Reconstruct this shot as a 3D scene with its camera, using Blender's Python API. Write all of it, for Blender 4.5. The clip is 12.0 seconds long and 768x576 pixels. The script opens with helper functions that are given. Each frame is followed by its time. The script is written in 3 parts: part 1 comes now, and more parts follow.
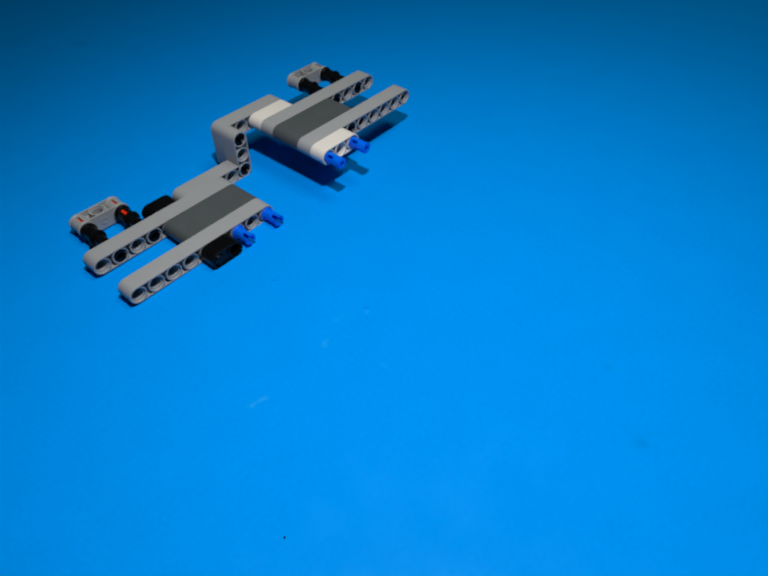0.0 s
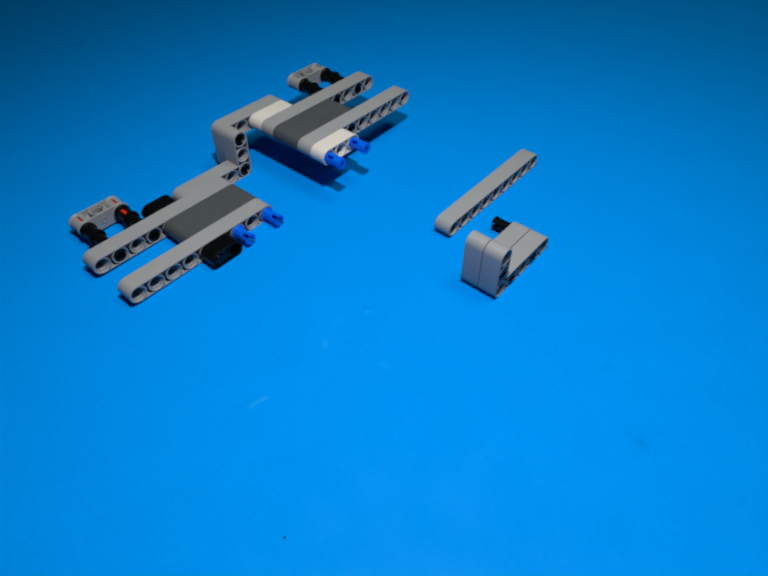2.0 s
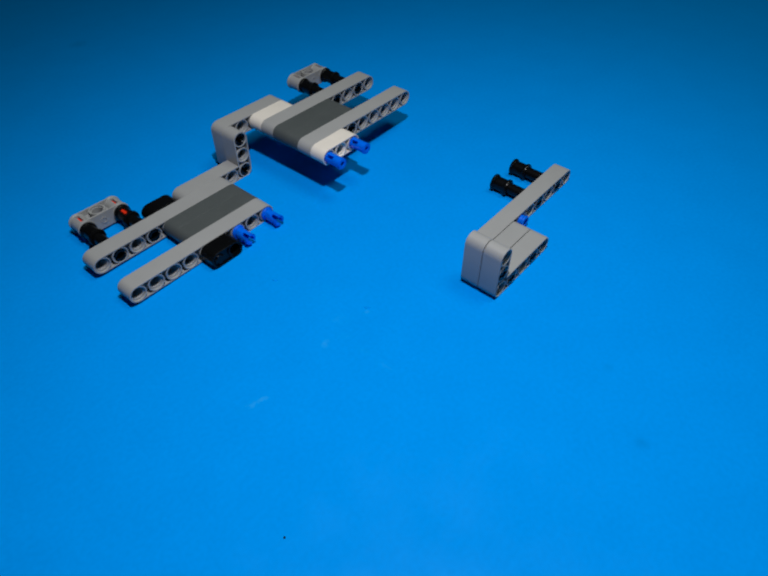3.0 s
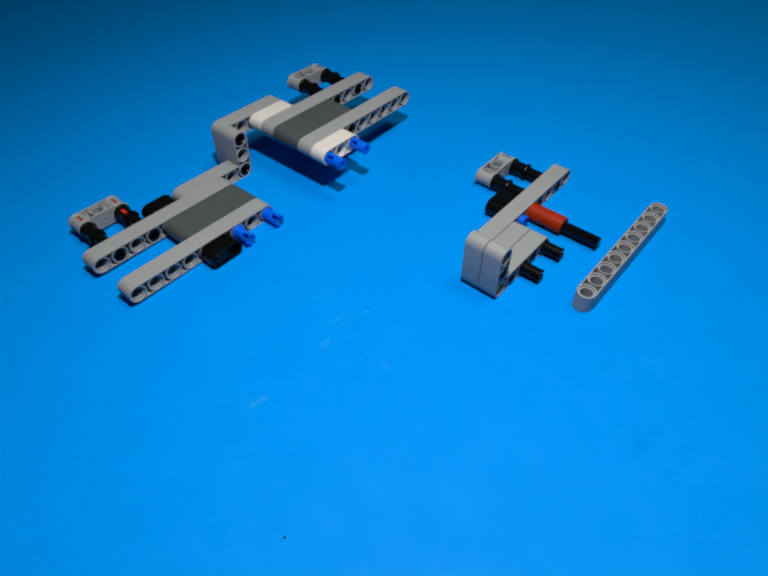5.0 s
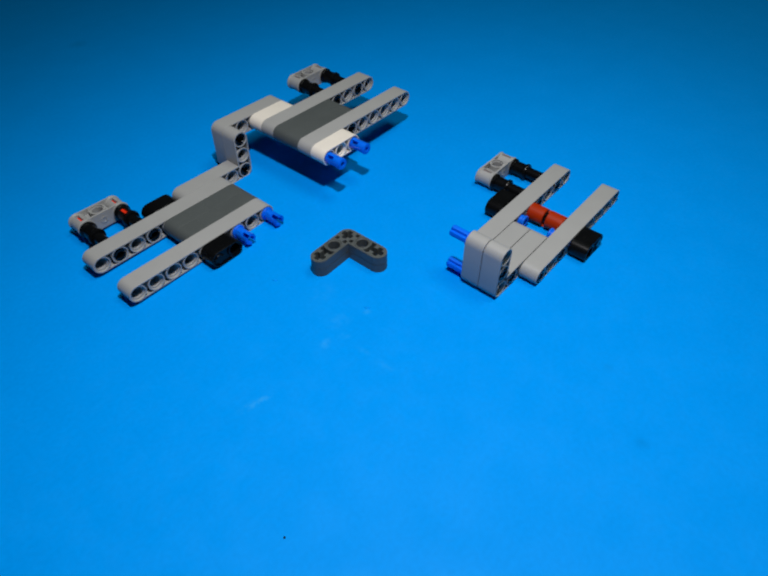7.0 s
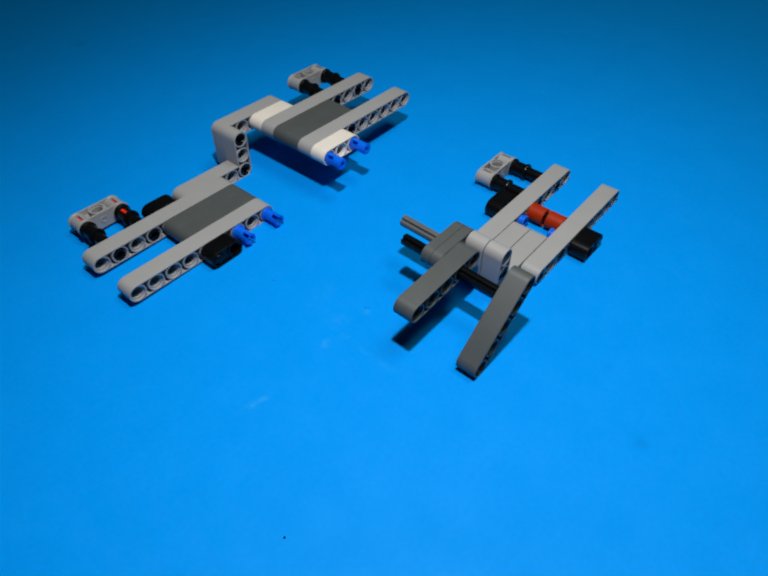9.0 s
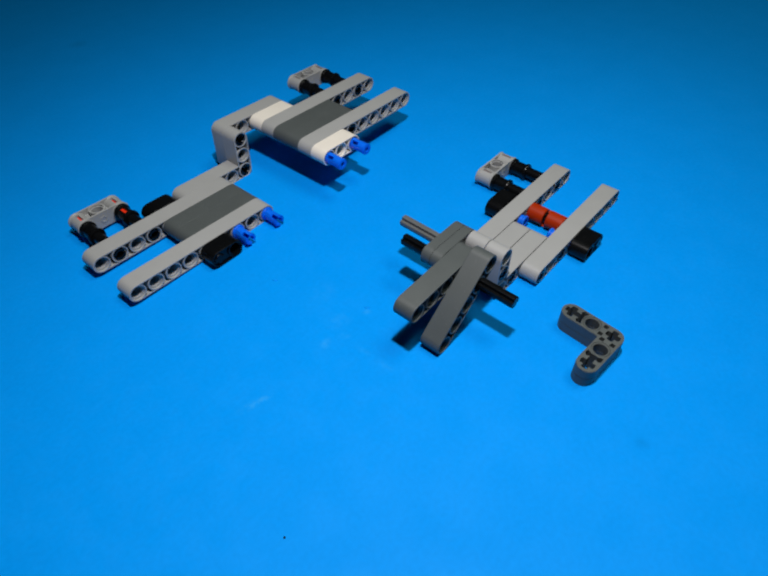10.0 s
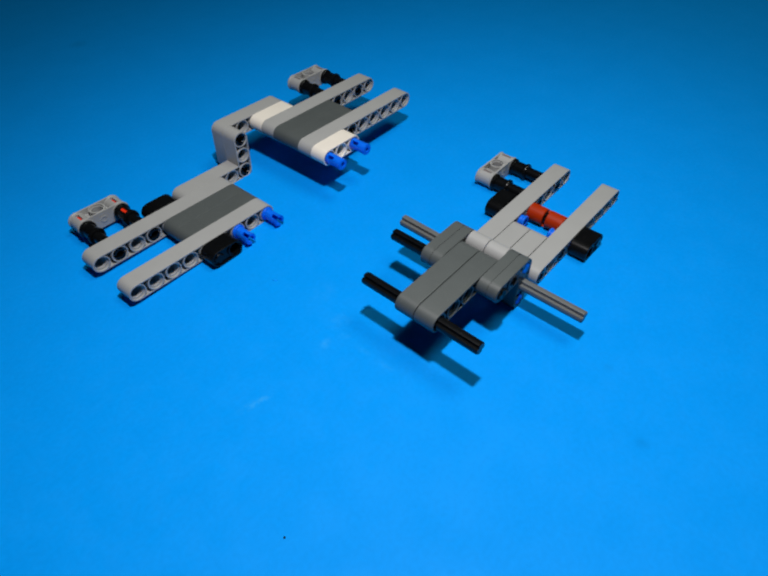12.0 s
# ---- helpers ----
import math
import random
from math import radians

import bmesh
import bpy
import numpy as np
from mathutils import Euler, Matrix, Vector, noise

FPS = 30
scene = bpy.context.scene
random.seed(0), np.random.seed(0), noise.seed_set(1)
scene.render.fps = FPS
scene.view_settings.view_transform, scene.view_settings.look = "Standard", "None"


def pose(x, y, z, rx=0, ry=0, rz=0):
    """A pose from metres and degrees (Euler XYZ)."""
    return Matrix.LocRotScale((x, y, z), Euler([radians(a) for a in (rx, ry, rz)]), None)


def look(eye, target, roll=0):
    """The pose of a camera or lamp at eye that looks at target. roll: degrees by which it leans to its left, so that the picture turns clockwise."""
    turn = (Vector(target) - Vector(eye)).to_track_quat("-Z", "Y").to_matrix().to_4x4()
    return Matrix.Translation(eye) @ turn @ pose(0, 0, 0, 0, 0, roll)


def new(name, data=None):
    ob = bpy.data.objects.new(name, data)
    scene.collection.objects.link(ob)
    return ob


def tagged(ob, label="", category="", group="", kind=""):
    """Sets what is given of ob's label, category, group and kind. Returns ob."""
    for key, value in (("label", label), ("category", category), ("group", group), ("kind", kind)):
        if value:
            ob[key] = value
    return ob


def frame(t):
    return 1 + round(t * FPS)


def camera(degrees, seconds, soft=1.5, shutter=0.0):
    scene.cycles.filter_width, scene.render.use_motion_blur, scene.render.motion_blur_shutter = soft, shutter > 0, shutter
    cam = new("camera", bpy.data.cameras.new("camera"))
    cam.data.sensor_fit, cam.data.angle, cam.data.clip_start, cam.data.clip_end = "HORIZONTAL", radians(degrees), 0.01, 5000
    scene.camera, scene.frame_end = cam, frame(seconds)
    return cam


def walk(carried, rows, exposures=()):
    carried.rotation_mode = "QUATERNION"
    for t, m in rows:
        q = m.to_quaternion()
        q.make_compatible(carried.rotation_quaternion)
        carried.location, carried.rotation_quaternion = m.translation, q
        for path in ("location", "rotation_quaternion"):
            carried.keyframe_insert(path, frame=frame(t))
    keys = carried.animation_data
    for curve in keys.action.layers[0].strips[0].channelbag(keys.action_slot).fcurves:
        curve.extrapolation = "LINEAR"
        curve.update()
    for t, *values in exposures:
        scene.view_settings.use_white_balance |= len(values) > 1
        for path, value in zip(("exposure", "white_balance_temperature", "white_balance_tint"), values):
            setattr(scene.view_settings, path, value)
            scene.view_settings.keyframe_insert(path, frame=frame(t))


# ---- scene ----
cam = camera(66.8, 12.0, soft=2.2)
U = 0.008                     # one hole pitch of the building pieces, 8 mm
eye = pose(-0.14305, -0.07860, 0.16278, 43.83, 0.325, -49.16)
walk(cam, [(0.0, eye), (12.0, eye)], [(0.0, -0.15, 6250, 10), (2.7, -0.15, 6250, 10), (2.8, -0.26, 6250, 10), (3.03, -0.26, 6250, 10), (3.1, -0.15, 6250, 10),
     (5.0, -0.06, 6370, 10), (7.0, -0.04, 6430, 10), (9.5, 0.01, 6500, 10), (12.0, 0.06, 6520, 10)])

# ---- light: a desk lamp over the sheet, a ceiling light further back in the room ----
world = bpy.data.worlds.new("room_air")
world.use_nodes = True
world.node_tree.nodes["Background"].inputs[0].default_value = (0.6, 0.75, 1.0, 1)
world.node_tree.nodes["Background"].inputs[1].default_value = 0.02
scene.world = world


def area_lamp(name, m, size, watts, colour, shape="DISK"):
    lamp = bpy.data.lights.new(name, "AREA")
    lamp.shape, lamp.size, lamp.energy, lamp.color = shape, size, watts, colour
    ob = new(name, lamp)
    ob.matrix_world = m
    return ob


desk = bpy.data.lights.new("desk_lamp_light", "SPOT")
desk.energy, desk.color, desk.shadow_soft_size = 4.15, (1.0, 0.97, 0.985), 0.009
desk.spot_size, desk.spot_blend = radians(116), 1.0
new("desk_lamp_light", desk).matrix_world = look((-0.065, -0.026, 0.325), (-0.030, -0.006, 0.0))
area_lamp("ceiling_light", look((0.33, -0.20, 1.14), (0.33, -0.199, 0.0)), 0.46, 4.3, (0.92, 1.0, 0.82))


# ---- materials ----
def material(name, colour, rough=0.4, speck=0.06, scale=900, bump=0.02, fine=3500, spec=0.5, dust=0.0):
    """Moulded plastic: a base colour with cloudy variation, fine scratches and faint relief."""
    m = bpy.data.materials.new(name)
    m.use_nodes = True
    n, l = m.node_tree.nodes, m.node_tree.links
    b = n["Principled BSDF"]
    co = n.new("ShaderNodeTexCoord")
    info = n.new("ShaderNodeObjectInfo")
    shift = n.new("ShaderNodeVectorMath")
    shift.operation = "ADD"
    l.new(co.outputs["Object"], shift.inputs[0])
    l.new(info.outputs["Random"], shift.inputs[1])
    big = n.new("ShaderNodeTexNoise")
    big.inputs["Scale"].default_value, big.inputs["Detail"].default_value = scale * 0.12, 3
    small = n.new("ShaderNodeTexNoise")
    small.inputs["Scale"].default_value, small.inputs["Detail"].default_value = fine, 4
    l.new(shift.outputs[0], big.inputs["Vector"])
    l.new(shift.outputs[0], small.inputs["Vector"])
    ramp = n.new("ShaderNodeMapRange")
    ramp.inputs["From Min"].default_value, ramp.inputs["From Max"].default_value = 0.3, 0.7
    ramp.inputs["To Min"].default_value, ramp.inputs["To Max"].default_value = 1 - speck, 1 + speck
    l.new(big.outputs[0], ramp.inputs["Value"])
    tone = n.new("ShaderNodeVectorMath")
    tone.operation = "SCALE"
    tone.inputs[0].default_value = colour
    l.new(ramp.outputs[0], tone.inputs["Scale"])
    if dust:
        grit = n.new("ShaderNodeTexNoise")
        grit.inputs["Scale"].default_value, grit.inputs["Detail"].default_value = 1900, 2
        l.new(shift.outputs[0], grit.inputs["Vector"])
        few = n.new("ShaderNodeMapRange")
        few.inputs["From Min"].default_value, few.inputs["From Max"].default_value = 0.67, 0.76
        few.inputs["To Max"].default_value = dust
        l.new(grit.outputs[0], few.inputs["Value"])
        mix = n.new("ShaderNodeMix")
        mix.data_type = "RGBA"
        mix.inputs["B"].default_value = (0.4, 0.4, 0.38, 1)
        l.new(few.outputs[0], mix.inputs["Factor"])
        l.new(tone.outputs[0], mix.inputs["A"])
        l.new(mix.outputs["Result"], b.inputs["Base Color"])
    else:
        l.new(tone.outputs[0], b.inputs["Base Color"])
    gloss = n.new("ShaderNodeMapRange")
    gloss.inputs["To Min"].default_value, gloss.inputs["To Max"].default_value = rough - 0.08, rough + 0.1
    l.new(small.outputs[0], gloss.inputs["Value"])
    l.new(gloss.outputs[0], b.inputs["Roughness"])
    b.inputs["Specular IOR Level"].default_value = spec
    bp = n.new("ShaderNodeBump")
    bp.inputs["Strength"].default_value, bp.inputs["Distance"].default_value = bump, 0.0004
    l.new(small.outputs[0], bp.inputs["Height"])
    l.new(bp.outputs[0], b.inputs["Normal"])
    return m


LIGHT = material("light_grey_plastic", (0.304, 0.308, 0.308), 0.46, 0.025, bump=0.08, spec=0.35, dust=0.18)
DARK = material("dark_grey_plastic", (0.064, 0.074, 0.075), 0.5, 0.05, bump=0.05, dust=0.2)
WHITE = material("white_plastic", (0.69, 0.645, 0.58), 0.5, 0.04)
BLACK = material("black_plastic", (0.003, 0.0034, 0.004), 0.24, 0.2, spec=0.2, dust=0.04)
BLUE = material("blue_plastic", (0.0, 0.13, 0.78), 0.32, 0.06)
RED = material("red_plastic", (0.31, 0.020, 0.0), 0.42, 0.06, spec=0.2)
ORANGE = material("bright_red_plastic", (0.75, 0.03, 0.006), 0.4, 0.06)
GREY_AXLE = material("axle_grey_plastic", (0.102, 0.108, 0.11), 0.38, 0.06, spec=0.35)


def paper():
    """Bright blue craft paper: fine fibre, cloudy sheen, a few pale rubbed streaks, painted pale glows beside a shadow
    and soft dark smudges.
    """
    m = bpy.data.materials.new("blue_paper")
    m.use_nodes = True
    n, l = m.node_tree.nodes, m.node_tree.links
    b = n["Principled BSDF"]
    co = n.new("ShaderNodeTexCoord")

    def noise_of(scale, detail):
        t = n.new("ShaderNodeTexNoise")
        t.inputs["Scale"].default_value, t.inputs["Detail"].default_value = scale, detail
        l.new(co.outputs["Object"], t.inputs["Vector"])
        return t.outputs[0]

    def ranged(value, lo, hi, to_lo, to_hi, smooth=False):
        r = n.new("ShaderNodeMapRange")
        if smooth:
            r.interpolation_type = "SMOOTHSTEP"
        for key, x in (("From Min", lo), ("From Max", hi), ("To Min", to_lo), ("To Max", to_hi)):
            r.inputs[key].default_value = x
        l.new(value, r.inputs["Value"])
        return r.outputs[0]

    def product(p, q):
        k = n.new("ShaderNodeMath")
        k.operation = "MULTIPLY"
        l.new(p, k.inputs[0])
        l.new(q, k.inputs[1])
        return k.outputs[0]

    fibre, cloud, patch = noise_of(620, 5), noise_of(55, 5), noise_of(170, 4)
    tone = n.new("ShaderNodeVectorMath")
    tone.operation = "SCALE"
    tone.inputs[0].default_value = PAPER_TONE
    l.new(product(ranged(fibre, 0.3, 0.7, 0.968, 1.032), ranged(cloud, 0.3, 0.7, 0.98, 1.02)), tone.inputs["Scale"])
    last = tone.outputs[0]
    ragged = ranged(noise_of(420, 3), 0.36, 0.62, 0.0, 1.0)
    for x, y, turn, length, width, k in RUBS_AND_GLOWS:
        place = n.new("ShaderNodeMapping")
        place.vector_type = "TEXTURE"
        place.inputs["Location"].default_value = (x, y, 0)
        place.inputs["Rotation"].default_value = (0, 0, radians(turn))
        place.inputs["Scale"].default_value = (length, width, 1)
        l.new(co.outputs["Object"], place.inputs["Vector"])
        d = n.new("ShaderNodeVectorMath")
        d.operation = "LENGTH"
        l.new(place.outputs[0], d.inputs[0])
        spot = ranged(d.outputs["Value"], 1.0, 0.0, 0.0, abs(k), True)
        mix = n.new("ShaderNodeMix")
        mix.data_type = "RGBA"
        l.new(product(spot, ragged) if k > 0 else spot, mix.inputs["Factor"])
        l.new(last, mix.inputs["A"])
        mix.inputs["B"].default_value = (0.06, 0.40, 0.80, 1) if k > 0 else (0.0, 0.12, 0.35, 1)
        last = mix.outputs["Result"]
    l.new(last, b.inputs["Base Color"])
    l.new(ranged(patch, 0.35, 0.65, 0.5, 0.62), b.inputs["Roughness"])
    l.new(ranged(product(patch, cloud), 0.17, 0.36, 0.034, 0.062), b.inputs["Specular IOR Level"])
    bp = n.new("ShaderNodeBump")
    bp.inputs["Strength"].default_value, bp.inputs["Distance"].default_value = 0.05, 0.0003
    l.new(fibre, bp.inputs["Height"])
    l.new(bp.outputs[0], b.inputs["Normal"])
    return m


PAPER_TONE = (0.0, 0.26, 0.80)
# rubbed marks and painted pale glows: centre, turn, half length, half width in metres, strength (below 0: a dark
# smudge)
RUBS_AND_GLOWS = [(-0.0928, 0.0222, -14, 0.0080, 0.0024, 0.24), (-0.0890, 0.0212, -10, 0.0040, 0.0018, 0.22), (-0.0385, 0.0212, 0, 0.0030, 0.0024, 0.19),
        # the three near x -0.053 paint brightening along the front assembly's shadow edge
        (-0.0596, 0.0223, 20, 0.0036, 0.0026, 0.22), (-0.0529, 0.0196, -40, 0.0040, 0.0022, 0.12), (-0.0532, 0.0098, -80, 0.0045, 0.0020, 0.10),
        (-0.0530, -0.0002, -85, 0.0060, 0.0024, 0.09), (-0.0480, 0.0260, -20, 0.0080, 0.0050, 0.08), (-0.0430, 0.0400, 0, 0.0090, 0.0060, 0.07),
        (-0.0240, -0.0793, 0, 0.0034, 0.0034, -0.22), (-0.0041, -0.0586, 0, 0.0034, 0.0034, -0.12), (0.0118, 0.3201, 0, 0.0080, 0.0080, -0.2)]


def plain(name, colour, rough=0.8):
    return material(name, colour, rough, 0.05, 30, 0.05, 300, 0.3)


# ---- mesh tools, in hole pitches ----
def circle(r, cx=0.0, cz=0.0, n=20):
    return [(cx + r * math.cos(2 * math.pi * i / n), cz + r * math.sin(2 * math.pi * i / n)) for i in range(n)]


def arc(cx, cz, r, a0, a1, n):
    return [(cx + r * math.cos(radians(a0 + (a1 - a0) * i / n)), cz + r * math.sin(radians(a0 + (a1 - a0) * i / n))) for i in range(n + 1)]


def bar_outline(n1, n2, r):
    """Rounded bar of n1 + 1 holes along x; with n2, an angle whose other leg of n2 + 1 holes goes up."""
    if not n2:
        return arc(n1, 0, r, -90, 90, 10) + arc(0, 0, r, 90, 270, 10)
    return arc(0, 0, r, 180, 270, 6) + arc(n1, 0, r, -90, 90, 10) + [(r, r)] + arc(0, n2, r, 0, 180, 10)


def cross(r, w, cx=0.0, cz=0.0):
    """Outline of an axle: a cross with rounded arm ends."""
    pts = []
    a = math.degrees(math.asin(w / r))
    for k in range(4):
        pts += [(cx + p, cz + q) for p, q in arc(0, 0, r, 90 * k - a, 90 * k + a, 3)]
        c, s = math.cos(radians(90 * k)), math.sin(radians(90 * k))
        pts.append((cx + w * c - w * s, cz + w * s + w * c))
    return pts


def cross_with_keys(r, w, cx, cz, keys):
    """A cross hole whose named arms (0: +x, 1: +z, 2: -x, 3: -z) run on into a short bar across."""
    pts = []
    a = math.degrees(math.asin(w / r))
    for k in range(4):
        c, s = math.cos(radians(90 * k)), math.sin(radians(90 * k))
        arm = [(0.30, -0.11), (0.38, -0.13), (0.33, -0.28), (0.42, -0.38), (0.65, -0.36), (0.56, -0.15), (0.56, 0.15), (0.65, 0.36), (0.42, 0.38), (0.33, 0.28), (0.38, 0.13), (0.30, 0.11)]
        if k in keys:
            ring = arc(0, 0, r, -a, -a * 0.9, 1) + arm[1:-1] + arc(0, 0, r, a * 0.9, a, 1)
        else:
            ring = arc(0, 0, r, -a, a, 3)
        pts += [(cx + c * p - s * q, cz + s * p + c * q) for p, q in ring]
        pts.append((cx + w * c - w * s, cz + w * s + w * c))
    return pts


def loft(bm, loops, closed=True):
    """Joins equal loops of (x, y, z) one to the next; closed: the last to the first as well, else both ends are capped."""
    rows = [[bm.verts.new(p) for p in loop] for loop in loops]
    k = len(rows[0])
    pairs = list(zip(rows, rows[1:])) + ([(rows[-1], rows[0])] if closed else [])
    for a, b in pairs:
        for i in range(k):
            bm.faces.new((a[i], a[(i + 1) % k], b[(i + 1) % k], b[i]))
    if not closed:
        bm.faces.new(rows[0])
        bm.faces.new(rows[-1][::-1])


def along_y(outline, y):
    return [(x, y, z) for x, z in outline]


def plate(bm, outer, holes, y0, y1):
    """A flat plate with holes through it, from y0 to y1."""
    edges = []
    for ring in [outer] + holes:
        vs = [bm.verts.new((x, y0, z)) for x, z in ring]
        edges += [bm.edges.new((vs[i], vs[(i + 1) % len(vs)])) for i in range(len(vs))]
    faces = [f for f in bmesh.ops.triangle_fill(bm, use_beauty=True, edges=edges)["geom"] if isinstance(f, bmesh.types.BMFace)]
    made = bmesh.ops.extrude_face_region(bm, geom=faces)["geom"]
    for v in made:
        if isinstance(v, bmesh.types.BMVert):
            v.co.y = y1


def solid(bm, outline_at, r, h, soft=0.04):
    """A solid bar of half thickness h with softened edges; outline_at gives the outline at a radius."""
    loft(bm, [along_y(outline_at(r - soft), -h), along_y(outline_at(r), -h + soft), along_y(outline_at(r), h - soft), along_y(outline_at(r - soft), h)], False)


def sector(bm, r0, r1, a0, a1, y0, y1, n=6, cx=0.0):
    """A piece of a tube between two angles."""
    ring = arc(cx, 0, r1, a0, a1, n) + arc(cx, 0, r0, a1, a0, n)
    loft(bm, [along_y(ring, y0), along_y(ring, y1)], False)


def turned(bm, profile, n=20, cx=0.0):
    """A body turned about the y axis from (radius, y) pairs, closed into a ring."""
    loft(bm, [along_y(circle(r, cx, 0, n), y) for r, y in profile])


def box(bm, x0, x1, y0, y1, z0, z1):
    loft(bm, [[(x0, y, z0), (x1, y, z0), (x1, y, z1), (x0, y, z1)] for y in (y0, y1)], False)


def mesh_of(name, bm, mat, scale=U):
    bmesh.ops.recalc_face_normals(bm, faces=bm.faces[:])
    bmesh.ops.scale(bm, vec=(scale,) * 3, verts=bm.verts[:])
    me = bpy.data.meshes.new(name)
    bm.to_mesh(me)
    bm.free()
    me.materials.append(mat)
    for f in me.polygons:
        f.use_smooth = True
    me.set_sharp_from_angle(angle=radians(21.5))
    return me


MESHES = {}


def shared(key, mat, build):
    """The mesh for a kind of part in a material, built once."""
    if (key, mat.name) not in MESHES:
        bm = bmesh.new()
        build(bm)
        MESHES[key, mat.name] = mesh_of(key[0] if isinstance(key, tuple) else key, bm, mat)
    return MESHES[key, mat.name]


def part(name, me, parent=None, m=None, label=""):
    ob = new(name, me)
    if parent:
        ob.parent = parent
    if m is not None:
        ob.matrix_basis = m
    return tagged(ob, label)


def base(name, body, me, parent, m):
    """A piece: inside a model its main mesh is the part; on its own it is an empty that holds the main mesh and the rest."""
    if parent:
        return part(name, me, parent, m)
    root = new(name)
    part(body, me, root)
    return root


def at(x, y, z, rx=0, ry=0, rz=0):
    """A pose in hole pitches and degrees."""
    return pose(x * U, y * U, z * U, rx, ry, rz)


# ---- kinds of piece ----
R, H = 0.465, 0.486           # half height and half thickness of a beam


def holes_of(n1, n2):
    return [(i, 0) for i in range(n1 + 1)] + [(0, k) for k in range(1, n2 + 1)]


def beam(n, mat, parent=None, m=None, rise=0, name="perforated_bar", snug=False):
    """A studless beam of n holes; with rise, an angle beam whose upright leg has that many holes; snug: pressed tight to its neighbours."""
    n1, n2 = n - 1, max(rise - 1, 0)
    h, e = (0.4975, 0.012) if snug else (H, 0.034)

    def body(bm):
        def out(r):
            return bar_outline(n1, n2, r)
        loft(bm, [along_y(out(r), y) for r, y in ((0.395, -h), (R - e, -h), (R - 0.3 * e, -h + 0.3 * e), (R, -h + e), (R, h - e), (R - 0.3 * e, h - 0.3 * e), (R - e, h), (0.395, h))])
        plate(bm, out(0.43), [circle(0.34, x, z) for x, z in holes_of(n1, n2)], -0.12, 0.12)

    def ring(bm):
        turned(bm, [(0.300, -h + 0.11), (0.382, -h + 0.11), (0.382, -h + 0.02), (0.396, -h + 0.006), (0.446, -h + 0.006), (0.446, h - 0.006), (0.396, h - 0.006), (0.382, h - 0.02), (0.382, h - 0.11), (0.300, h - 0.11)])

    ob = base(name, "bar_body", shared(("beam", n, rise, snug), mat, body), parent, m)
    for x, z in holes_of(n1, n2):
        part("hole_ring", shared(("hole_ring", snug), mat, ring), ob, at(x, 0, z))
    return ob


def thin_angle(mat, parent=None, m=None):
    """Half-thick angle of three by three holes: cross holes at the corner and ends, round ones between."""
    def body(bm):
        ends = ((0, 0, ()), (-2, 0, (0,)), (0, -2, (1,)))
        cut = [cross_with_keys(0.325, 0.135, x, z, k) for x, z, k in ends]
        for q in (-0.25, 0.25):
            cut.append([(-0.47 + p, q + k) for p, k in ((-0.10, -0.11), (0.10, -0.09), (0.10, 0.09), (-0.10, 0.11))])
            cut.append([(q + k, -0.47 + p) for p, k in ((-0.10, -0.11), (0.10, -0.09), (0.10, 0.09), (-0.10, 0.11))])
        out = [(-x, -z) for x, z in bar_outline(2, 2, R)]
        rim = [(-x, -z) for x, z in bar_outline(2, 2, R - 0.02)]
        round_holes = [circle(0.31, x, z) for x, z in ((-1, 0), (0, -1))]
        wide = [circle(0.405, x, z) for x, z in ((-1, 0), (0, -1))]
        plate(bm, out, cut + round_holes, -0.02, 0.02)
        for s in (-1, 1):
            plate(bm, out, cut + wide, 0.0202 * s, 0.23 * s)
            plate(bm, rim, cut + wide, 0.2302 * s, 0.246 * s)

    def lip(bm):
        turned(bm, [(0.305, -0.22), (0.335, -0.248), (0.375, -0.248), (0.39, -0.232), (0.39, 0.232), (0.375, 0.248), (0.335, 0.248), (0.305, 0.22)])

    ob = base("thin_angled_bar", "bar_body", shared("thin_angle_beam", mat, body), parent, m)
    for x, z in ((-1, 0), (0, -1)):
        part("hole_ring", shared("thin_hole_ring", mat, lip), ob, at(x, 0, z))
    return ob


def slotted_tube(bm, bands, inner, n=18):
    """A tube along y of bands (y0, y1, radius, slotted); two opposite slots cut the slotted bands."""
    made = {}

    def v(k, y, r):
        key = (k % n, round(y, 4), round(r, 4))
        if key not in made:
            a = 2 * math.pi * k / n
            made[key] = bm.verts.new((r * math.cos(a), y, r * math.sin(a)))
        return made[key]

    def radius(i, k):
        if not 0 <= i < len(bands):
            return inner
        return inner if bands[i][3] and k % n in (0, n // 2 - 1, n // 2, n - 1) else bands[i][2]

    for i, (y0, y1, _, _) in enumerate(bands):
        for k in range(n):
            r = radius(i, k)
            if r > inner:
                bm.faces.new((v(k, y0, r), v(k + 1, y0, r), v(k + 1, y1, r), v(k, y1, r)))
                bm.faces.new((v(k, y1, inner), v(k + 1, y1, inner), v(k + 1, y0, inner), v(k, y0, inner)))
                for side, edge in ((-1, k), (1, k + 1)):
                    if radius(i, k + side) == inner:
                        bm.faces.new((v(edge, y0, inner), v(edge, y0, r), v(edge, y1, r), v(edge, y1, inner)))
    for i in range(-1, len(bands)):
        y = bands[i][1] if i >= 0 else bands[0][0]
        for k in range(n):
            a, b = radius(i, k), radius(i + 1, k)
            if a != b:
                bm.faces.new((v(k, y, a), v(k + 1, y, a), v(k + 1, y, b), v(k, y, b)))


